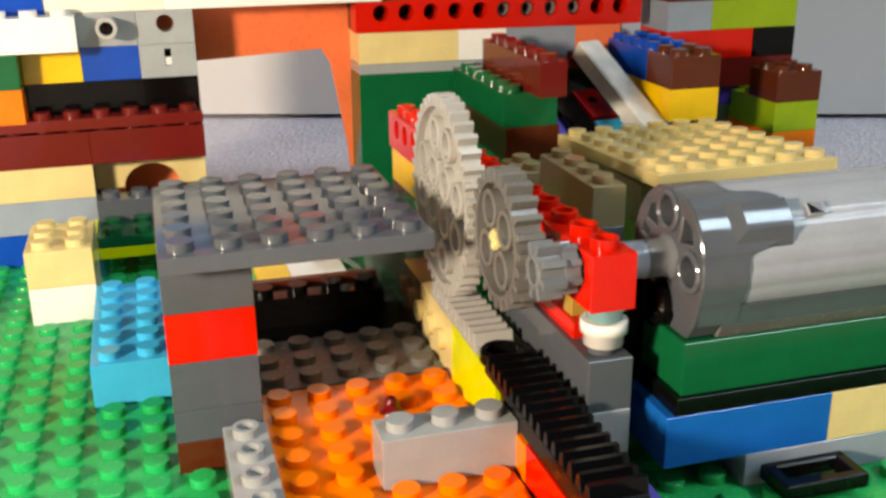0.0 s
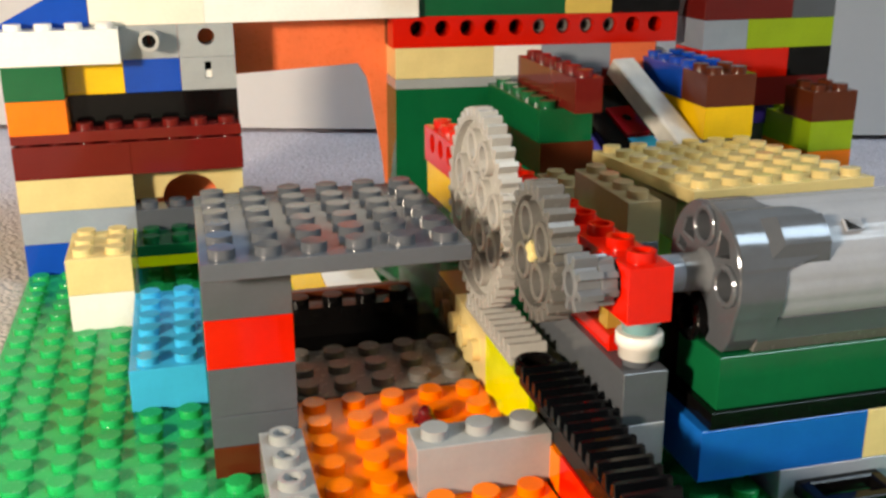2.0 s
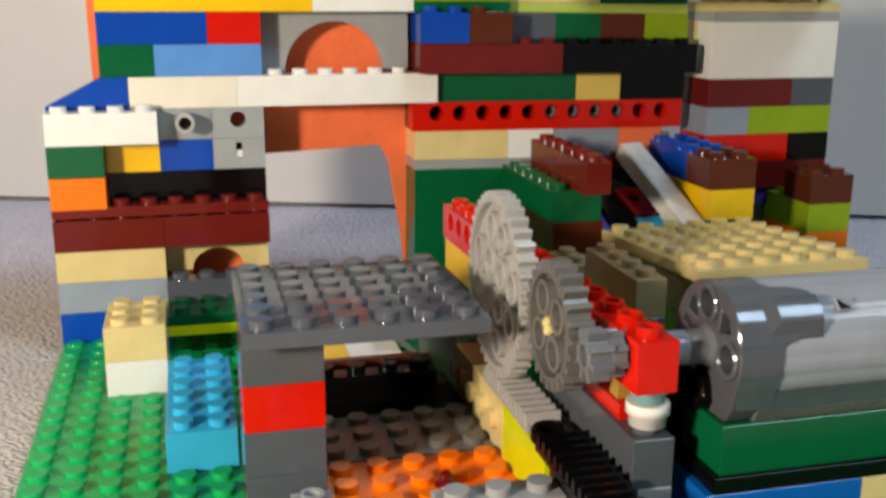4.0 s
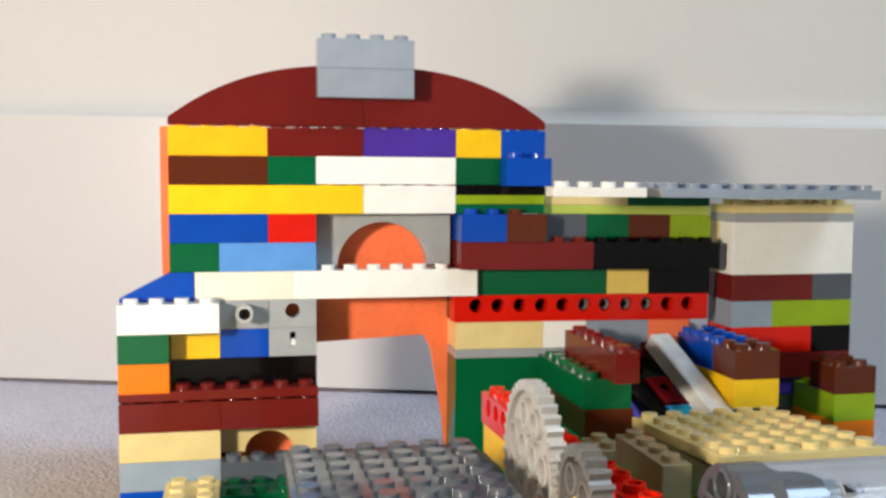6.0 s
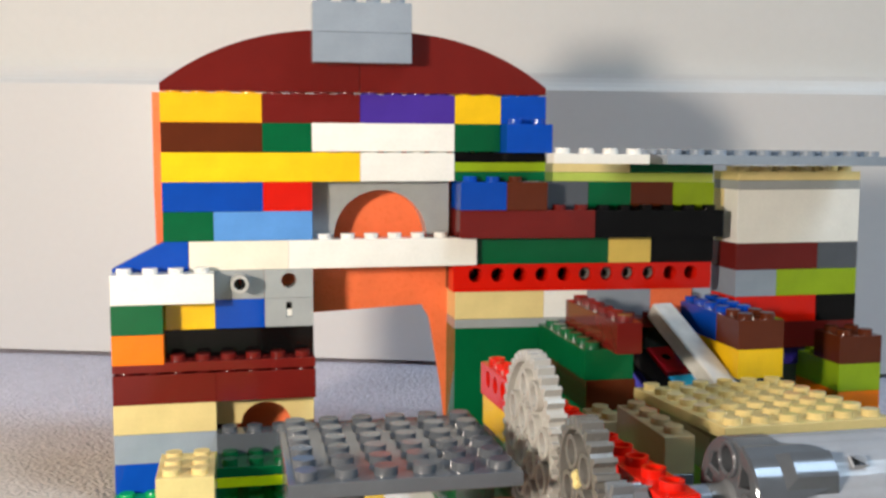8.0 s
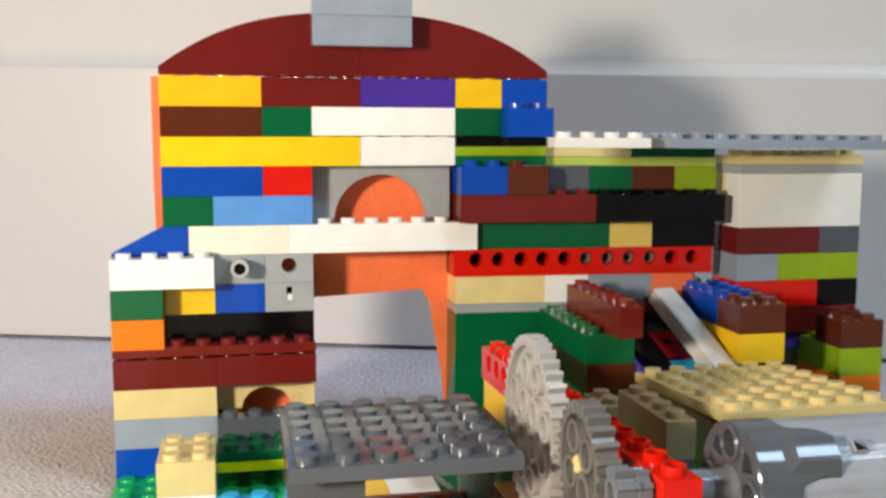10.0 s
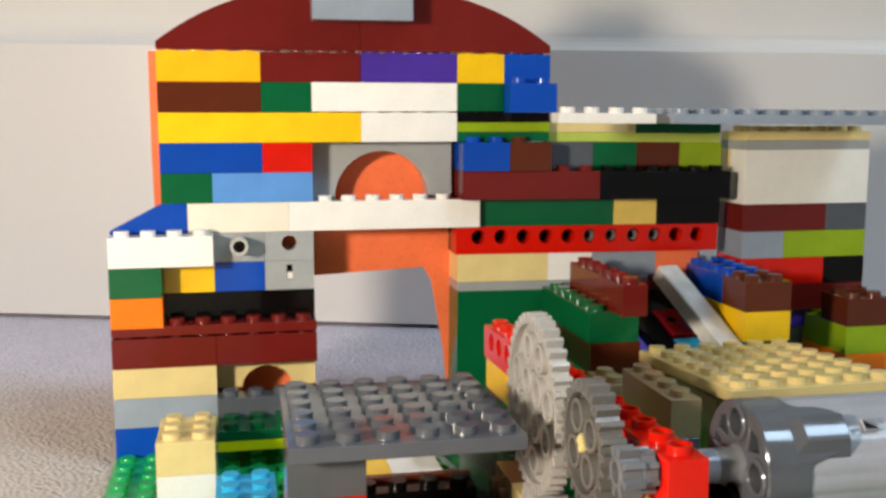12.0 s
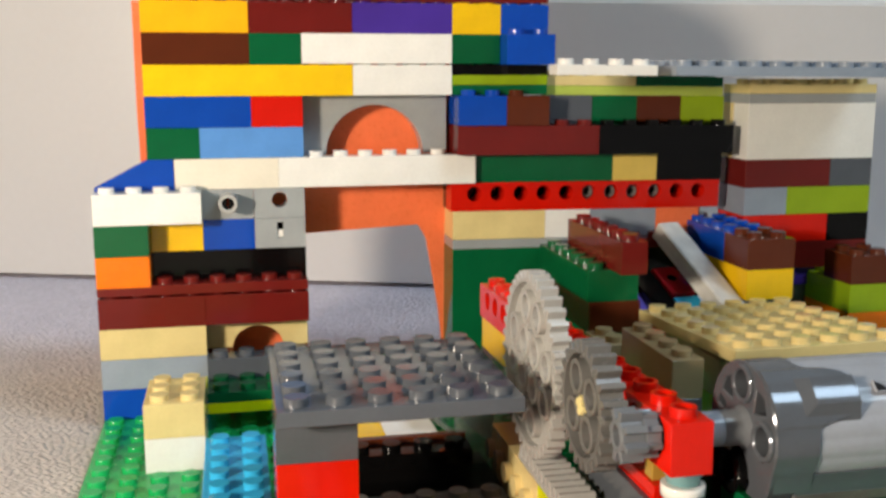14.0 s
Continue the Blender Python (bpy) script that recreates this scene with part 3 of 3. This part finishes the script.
part("toothed_rim", pinion_mesh(0.0049, 0.0031, 0.0042), pinion, "", pose(0.0002, 0, 0, 14, 0, 0))
part("toothed_step", pinion_mesh(0.0043, 0.0035, 0.0028), pinion, "lower second tier of teeth", pose(0.0044, 0, 0, 14, 0, 0))
collar_ring = solid(circle(0.0027, n=24), [circle(0.0019, n=20)], 0.0074, "gear3", 0.0002)
collar_ring.transform(SIDEWAYS)
part("sleeve", collar_ring, pinion)
end_disc = solid(circle(0.0037, n=24), [circle(0.0019, n=20)], 0.0012, "black", 0.0002)
end_disc.transform(SIDEWAYS)
part("end_washer", end_disc, pinion, "dark washer against the beam", pose(0.0073, 0, 0))


def rack(name, label, n, colour, top, place, pitch=0.00314, width=S):
    """A toothed rack lying along y: a body and single teeth across it."""
    r = thing(name, label, "gear rack", place)
    bm = bmesh.new()
    add_box(bm, 0.0001, 0, 0, width - 0.0001, n * pitch, top - 0.0024, 0.0002)
    part("rack_body", finish(bm, "rack_body", MAT[colour]), r)
    tooth = solid([(-0.31 * pitch, -0.0001), (0.31 * pitch, -0.0001), (0.15 * pitch, 0.0024), (-0.15 * pitch, 0.0024)], [], width - 0.0002, colour, 0.00012)
    tooth.transform(Matrix.Translation((0.0001, 0, 0)) @ SIDEWAYS)
    for i in range(n):
        part("tooth", tooth, r, "", pose(0, (i + 0.5) * pitch, top - 0.0024))
    return r


rack("grey_rack", "light grey plastic toothed rack under the gears", 10, "gear", 0.0039, at(13, -16.6, 1.95))
black_rack = rack("black_rack", "black plastic toothed rack sliding along the channel", 15, "rackblack", 0.0040, at(12.9, -23.43, 1.95), width=1.2 * S)

ring_end = solid(circle(0.0040, n=28), [circle(0.0027, n=24)], 0.0030, "black", 0.0004)
part("end_ring", ring_end, black_rack, "black ring at the end of the rack", pose(0.56 * S, 15 * 0.00314 + 0.0032, 0.0))
end_plate = bmesh.new()
add_box(end_plate, 0.0001, -0.0080, 0, 1.13 * S - 0.0001, 0.0001, 0.0018, 0.0003)
part("end_plate", finish(end_plate, "end_plate", MAT["black"]), black_rack, "flat black end of the rack")
low_ring = solid(circle(0.0036, n=28), [circle(0.0024, n=24)], 0.0006, "black", 0.0002)
part("end_ring", low_ring, black_rack, "low black ring on the flat end of the rack", pose(0.56 * S, -0.0040, 0.0018))
channel = thing("rack_channel", "neon yellow, tan, red and grey bricks beside the racks", "toy bricks", at(13, -24, 0))
brick(channel, "neon", 1, 3.4, 13, -18.0, 0.617, 4, False)
brick(channel, "tan", 1, 3, 13, -14.6, 0.617, 4, False)
brick(channel, "umber", 1, 2, 13, -11.6, 0.617, 4, False)
for y, colour in ((-13.9, "tan"), (-12.9, "tan"), (-11.9, "tan"), (-10.9, "umber"), (-9.9, "umber")):
    part("side_stud", stud_mesh(colour), channel, f"{WORDS.get(colour, colour)} stud pointing sideways", pose(*(at(13, y, 1.35) - channel.location), 0, -90, 0))
brick(channel, "red", 1.1, 5.2, 13.06, -25.05, 2 * T, 2.4, False)
brick(channel, "black", 1, 4.6, 13.1, -22.7, 2 * T + 0.81, 1.5, False)
brick(channel, "orange", 1, 1.8, 13.05, -19.84, 2 * T, 2.2, False)
brick(channel, "violet", 0.95, 5, 14.35, -26.1, 0.0, 3, False)
brick(channel, "darkgrey", 1, 6, 14.3, -20.15, 2)
brick(channel, "grey", 1, 6, 14.3, -20.15, 1)
brick(channel, "grey", 1, 6, 14.3, -20.15, 0)
brick(channel, "red", 1, 2.2, 14.43, -19, 3, 1, False)
brick(channel, "gold", 0.45, 0.45, 14.5, -18.7, 3 + T, 2, False)
brick(channel, "white", 0.5, 0.6, 14.2, -17.6, 3 + T, 1.2, False)


def round_piece(r, h, colour, lip=0.0):
    bm = bmesh.new()
    prof = [(r - 0.0006, 0), (r - 0.0006, h * 0.5), (r, h * 0.52), (r, h * 0.97), (r - 0.0002, h)]
    rings = [ring(bm, a, b, 24) for a, b in prof]
    for a, b in zip(rings, rings[1:]):
        bridge(bm, a, b)
    bm.faces.new(rings[-1])
    bm.faces.new(rings[0])
    return finish(bm, "round_plate", MAT[colour])


post = thing("round_post", "white and clear round plates stacked under the red beam", "toy post", at(14.8, -19.7, 3))
part("round_plate", round_piece(0.0040, 0.0044, "white"), post, "white round plastic plate", pose(0, 0, 0.0016))
part("round_plate", round_piece(0.0036, 0.0034, "aqua"), post, "clear aqua round plastic plate", pose(0, 0, 0.0062))

# ---- motor on its plinth ----
# plate added to lift these studs into place in the camera's view
lawn = thing("green_plate", "wide bright green plastic studded plate on the baseplate", "toy plate", at(15.78, -26.8, 0))
brick(lawn, "board", 16, 10, 15.78, -26.8, 0, 1)
plinth = thing("motor_plinth", "long plinth of green, black and blue toy bricks under the motor", "toy bricks", at(16, -20.8, 0))
course(plinth, 17.78, -20.8, T, "bluegrey:8", 3, 2)
course(plinth, 15.8, -20.8, 1, "brightblue:4 tan:6", 4)
course(plinth, 16, -20.8, 2, "black:12", 4, 1)
course(plinth, 16.15, -20.7, 2 + T, "green:12", 4, 3, False)

# black block added to darken the void between the beam and the motor
brick(plinth, "black", 0.7, 4, 15.5, -18.9, 1, 9, False)

motor = thing("electric_motor", "grey plastic toy motor with holed front plate and ribbed housing", "motor", at(16.24, -19.55, 4.585))
MR = 0.0120
BED = (3 + T - 4.585) * HB                    # the plinth's top seen from the motor's axis


def collar():
    """The curved side of the front: a band round the axis that runs out into a tongue under the lug."""
    bm = bmesh.new()
    reach = ((30, 0.0078), (100, 0.0080), (107, 0.0088), (112, 0.0135), (118, 0.0160), (146, 0.0164), (152, 0.0158), (157, 0.0135), (163, 0.0088), (169, 0.0083), (204, 0.0082))
    rows = []
    for a in range(30, 205, 3):
        i = max(k for k in range(len(reach) - 1) if reach[k][0] <= a)
        (a0, x0), (a1, x1) = reach[i], reach[i + 1]
        end = x0 + (x1 - x0) * (a - a0) / (a1 - a0)
        c, s = math.cos(radians(a)), math.sin(radians(a))
        rim = MR + (0.00028 if 111 <= a <= 162 else 0.00003)
        rows.append([bm.verts.new((x, r * c, r * s)) for x, r in ((0.0004, rim), (end, rim), (end, MR - 0.0012), (0.0004, MR - 0.0012))])
    for p, q in zip(rows, rows[1:]):
        for k in range(4):
            f = bm.faces.new((p[k], q[k], q[(k + 1) % 4], p[(k + 1) % 4]))
            f.smooth = k == 0
    for row in (rows[0], rows[-1]):
        bm.faces.new(row)
    me = finish(bm, "collar", MAT["silver"])
    me.set_sharp_from_angle(angle=radians(12))
    part("collar", me, motor, "glossy silver grey collar running out into a tongue")


def lug():
    """A raised block on the tongue with a sloping front and slanted flanks."""
    bm = bmesh.new()
    n = 8
    low, high = [], []
    for row, rad, a0, a1, x0, x1 in ((low, MR - 0.0004, 119, 161, 0.0046, 0.0163), (high, MR + 0.0017, 126, 147, 0.0076, 0.0158)):
        for i in range(n + 1):
            a = radians(a0 + (a1 - a0) * i / n)
            row.append([bm.verts.new((x, rad * math.cos(a), rad * math.sin(a))) for x in (x0, x1)])
    for i in range(n):
        bm.faces.new((high[i][0], high[i + 1][0], high[i + 1][1], high[i][1])).smooth = True
        bm.faces.new((low[i][0], low[i + 1][0], high[i + 1][0], high[i][0]))
        bm.faces.new((low[i][1], low[i + 1][1], high[i + 1][1], high[i][1]))
        bm.faces.new((low[i][0], low[i + 1][0], low[i + 1][1], low[i][1]))
    for i in (0, n):
        bm.faces.new((low[i][0], low[i][1], high[i][1], high[i][0]))
    bmesh.ops.recalc_face_normals(bm, faces=bm.faces)
    me = finish(bm, "lug", MAT["silver"])
    me.set_sharp_from_angle(angle=radians(20))
    part("lug", me, motor, "glossy silver grey lug over the housing")


def motor_parts():
    spots = [(0.0, 0.0080), (-0.0080, 0.0)]
    arc = [(MR * math.cos(radians(a)), MR * math.sin(radians(a))) for a in range(-8, 204, 6)]
    outline = arc + [(-0.0098, -0.0090), (-0.0082, BED + 0.0006), (-0.0074, BED + 0.0002), (-0.0022, BED + 0.0002), (-0.0034, -0.0094), (-0.0022, -0.0068), (0.0012, -0.0056), (0.0062, -0.0046)]
    wedge = [[(r * math.cos(radians(135 + d)), r * math.sin(radians(135 + d))) for r, d in ((0.0052, 0), (0.0092, 16), (0.0100, 0), (0.0092, -16))],
             [(r * math.cos(radians(45 + d)), r * math.sin(radians(45 + d))) for r, d in ((0.0056, 0), (0.0092, 15), (0.0100, 0), (0.0092, -15))],
             [(r * math.cos(radians(14 + d)), r * math.sin(radians(14 + d))) for r, d in ((0.0070, 8), (0.0098, 8), (0.0098, -4), (0.0070, -4))]]
    face = solid(outline, [circle(0.0026, x, y, 24) for x, y in spots] + wedge, 0.0053, "silver", 0.00025)
    face.transform(SIDEWAYS)
    part("front_plate", face, motor, "glossy silver grey front with round and wedge-shaped openings")
    rim = solid(circle(0.0036, n=28), [circle(0.0025, n=28)], 0.0050, "silver", 0.0003)
    rim.transform(SIDEWAYS)
    for x, y in spots:
        part("hole_rim", rim, motor, "", pose(-0.0008, x, y))
    # black disc painted in for the shade inside the motor
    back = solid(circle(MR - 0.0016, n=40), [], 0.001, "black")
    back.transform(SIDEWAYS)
    part("inner_disc", back, motor, "black disc for the shade behind the front plate", pose(0.0062, 0, 0))
    collar()
    lug()
    cheek = solid([(-0.01104, -0.0047), (-0.00988, -0.0090), (-0.0090, -0.0090), (-0.0100, -0.0047)], [], 0.0070, "silver", 0.00001)
    cheek.transform(SIDEWAYS)
    part("cheek", cheek, motor, "flat side below the collar", pose(0.0010, 0, 0))
    bed = solid([(-0.0106, -0.0056), (-0.0103, -0.0068), (-0.0098, -0.0090), (-0.0095, -0.0098), (0.0095, -0.0098), (0.0098, -0.0090), (0.0103, -0.0068), (0.0106, -0.0056)], [], 0.0960, "silver", 0.0001)
    bed.transform(SIDEWAYS)
    part("cradle", bed, motor, "glossy grey cradle under the housing", pose(0.0053, 0, 0))
    r0, r1 = MR - 0.00040, MR - 0.00025
    ribs = [((r1 if k % 6 < 4 else r0) * math.cos(2 * math.pi * k / 120), (r1 if k % 6 < 4 else r0) * math.sin(2 * math.pi * k / 120)) for k in range(120)]
    body = solid(ribs, [], 0.088, "casing", 0.0002)
    body.transform(SIDEWAYS)
    part("housing", body, motor, "pale grey finely ribbed plastic housing", pose(0.0080, 0, 0))
    frame_piece = solid([(-0.0015, -0.0011), (0.0017, -0.0011), (0.0017, 0.0012), (-0.0015, 0.0012)], [[(-0.0014, -0.0010), (0.0012, -0.0010), (0.0012, 0.0010), (-0.0014, 0.0010)]], 0.0006, "casing", 0.0001)
    slot = part("vent_frame", frame_piece, motor, "pale grey frame of the small slot", pose(0.0216, (MR - 0.0001) * math.cos(radians(134)), (MR - 0.0001) * math.sin(radians(134)), 44, 0, 0))
    # no real depth here: a black plate gives the slot its shade
    hole = solid([(-0.0014, -0.0010), (0.0012, -0.0010), (0.0012, 0.0010), (-0.0014, 0.0010)], [], 0.0003, "black", 0.00005)
    part("vent", hole, slot, "black plate for the shade in the small slot", pose(0, 0, 0.00025))
    foot = solid([(-0.0084, BED), (0.0084, BED), (0.0096, -0.0097), (-0.0096, -0.0097)], [], 0.094, "gear2", 0.0003)
    foot.transform(SIDEWAYS)
    part("foot", foot, motor, "grey flat foot", pose(0.0053, 0, 0))
    bm = bmesh.new()
    flare = [ring(bm, r, z, 32) for r, z in ((0.0033, -0.0046), (0.0033, -0.0014), (0.0035, -0.0008), (0.0038, -0.0003), (0.0039, 0.0000), (0.0039, 0.0008))]
    for p, q in zip(flare, flare[1:]):
        bridge(bm, p, q)
    bm.faces.new(flare[0])
    bm.faces.new(flare[-1])
    boss = finish(bm, "boss", MAT["gear3"])
    boss.set_sharp_from_angle(angle=radians(40))
    part("boss", boss, motor, "light grey bush flaring out towards the motor", pose(0, 0, 0, 0, 90, 0))
    lower = solid(circle(0.0044, n=28), [circle(0.0026, n=20)], 0.0030, "black", 0.0004)
    lower.transform(SIDEWAYS)
    part("lower_ring", lower, motor, "black ring under the shaft", pose(-0.0020, 0.0012, -0.0084))
    shaft = solid(circle(0.0032, n=28), [], 0.0120, "bluegrey", 0.0004)
    shaft.transform(SIDEWAYS)
    part("shaft", shaft, motor, "smooth grey shaft", pose(-0.0090, 0, 0))


motor_parts()

# ---- platform, stair and blocks on the right ----
terrace = thing("tan_terrace", "tan studded plastic plate lying on stacked bricks and the motor", "toy plate", at(19.6, -12.1, 3.84))
top_plate = brick(terrace, "tan", 6, 7, 19.72, -12.6, 3.95, 1)
top_plate.rotation_euler = (radians(-2.8), 0, radians(1.4))
brick(terrace, "darktan", 3, 4, 19.7, -11.6, 2.8)
brick(terrace, "lime", 3, 4, 19.7, -11.6, 1.8)
brick(terrace, "darkgrey", 3, 4, 19.7, -11.6, 0.8)
step = thing("dark_tan_brick", "dark tan plastic brick with one row of studs", "toy brick", at(17.6, -12.85, 3.2))
brick(step, "darktan", 1, 4, 17.6, -12.85, 3.2)
brick(step, "darkgrey", 1, 4, 17.6, -12.85, 2.2)
brick(step, "darktan", 1, 2, 17.3, -8.2, 2.55)

arms = thing("stacked_long_bricks", "long green, brown and dark red bricks reaching out from the wall", "toy bricks", at(18, -4.9, 0))
brick(arms, "brown", 2, 6, 17.9, -4.9, 3.14)
brick(arms, "green", 2, 6, 17.8, -4.9, 4.14)
brick(arms, "darkred", 1, 6, 18.67, -6.0, 5.14)
brick(arms, "darkred", 3, 1, 20.3, 0.2, 5, 1)

stair = thing("slide_stair", "clear plastic slide between blue, yellow and brown bricks", "toy slide", at(22, -3, 0))
brick(stair, "yellow", 2, 4, 24.58, -4.11, 3.79)
brick(stair, "brown", 2, 2, 24.58, -4.11, 4.79)
brick(stair, "blue", 2, 4, 24.58, -2.11, 4.79)
brick(stair, "white", 1, 1, 24.85, 1.95, 5.62, 1)


def leaning(colour, x, y, z, wide, long, label):
    """A smooth tile leaning against the steps, parallel to the slide."""
    bm = bmesh.new()
    add_box(bm, 0, -long * S, -PL, wide * S, 0, 0, 0.0002)
    tile = part("leaning_tile", finish(bm, "leaning_tile", MAT[colour]), stair, label, pose(*(at(x, y, z) - stair.location), 25, 0, 9))
    return tile


red_tile = leaning("crimson", 22.2, -0.5, 4.36, 1.1, 1.75, "crimson plastic tile with a small hole")
# the hole is a black disc, its shade put into the colour
dot = solid(circle(0.0016, n=16), [], 0.0004, "black", 0.0001)
part("hole", dot, red_tile, "", pose(0.55 * S, -0.75 * S, -0.0002))
leaning("azure", 22.48, -2.12, 3.62, 1.15, 1.2, "sky blue plastic tile")
leaning("black", 21.1, -0.6, 4.30, 1.05, 3.0, "black plastic tile")
leaning("violet", 20.8, -1.5, 3.72, 0.6, 1.4, "violet plastic tile")
# dark bricks added as filler to cover the sheet behind the tiles
course(stair, 22, 1, 4, "black:4", 1)
course(stair, 22, 1, 3, "darkred:4", 1)


def slide_mesh():
    """A thick clear bar with rounded edges, its top face at z = 0."""
    bm = bmesh.new()
    add_box(bm, 0, 0, -0.0062, 1.05 * S, 5.9 * S, 0, 0.0005)
    return finish(bm, "slide", MAT["whitened"])


part("slide", slide_mesh(), stair, "clear plastic slide, whitened as if lit", pose(*(at(23.75, -5.0, 3.36) - stair.location), 31.4, 0, 13.6))

lime = thing("brown_on_lime_bricks", "brown brick on a lime green and an orange brick", "toy bricks", at(30.03, -2.7, 0))
brick(lime, "brown", 2, 6, 30.03, -2.7, 0, 5.6)
brick(lime, "orange", 2, 6, 30.03, -2.7, 1.87)
brick(lime, "lime", 2, 6, 30.03, -2.7, 2.87)
brick(lime, "brown", 2, 2, 30.03, -2.7, 3.87)

grille = thing("black_frame_piece", "small black plastic frame lying on the green studs", "toy piece", at(18.1, -21.9, 0.515))
fr = solid([(0, 0), (2 * S, 0), (2 * S, S), (0, S)], [[(0.0022, 0.0018), (2 * S - 0.0022, 0.0018), (2 * S - 0.0022, S - 0.0018), (0.0022, S - 0.0018)]], 0.0030, "black", 0.0003)
bm = bmesh.new()
add_box(bm, 0.0022, 0.0030, 0.0004, 2 * S - 0.0022, 0.0046, 0.0014, 0.0001)
part("crossbar", finish(bm, "crossbar", MAT["black"]), grille)
part("frame", fr, grille, "", pose(0, 0, 0))

press_studs()
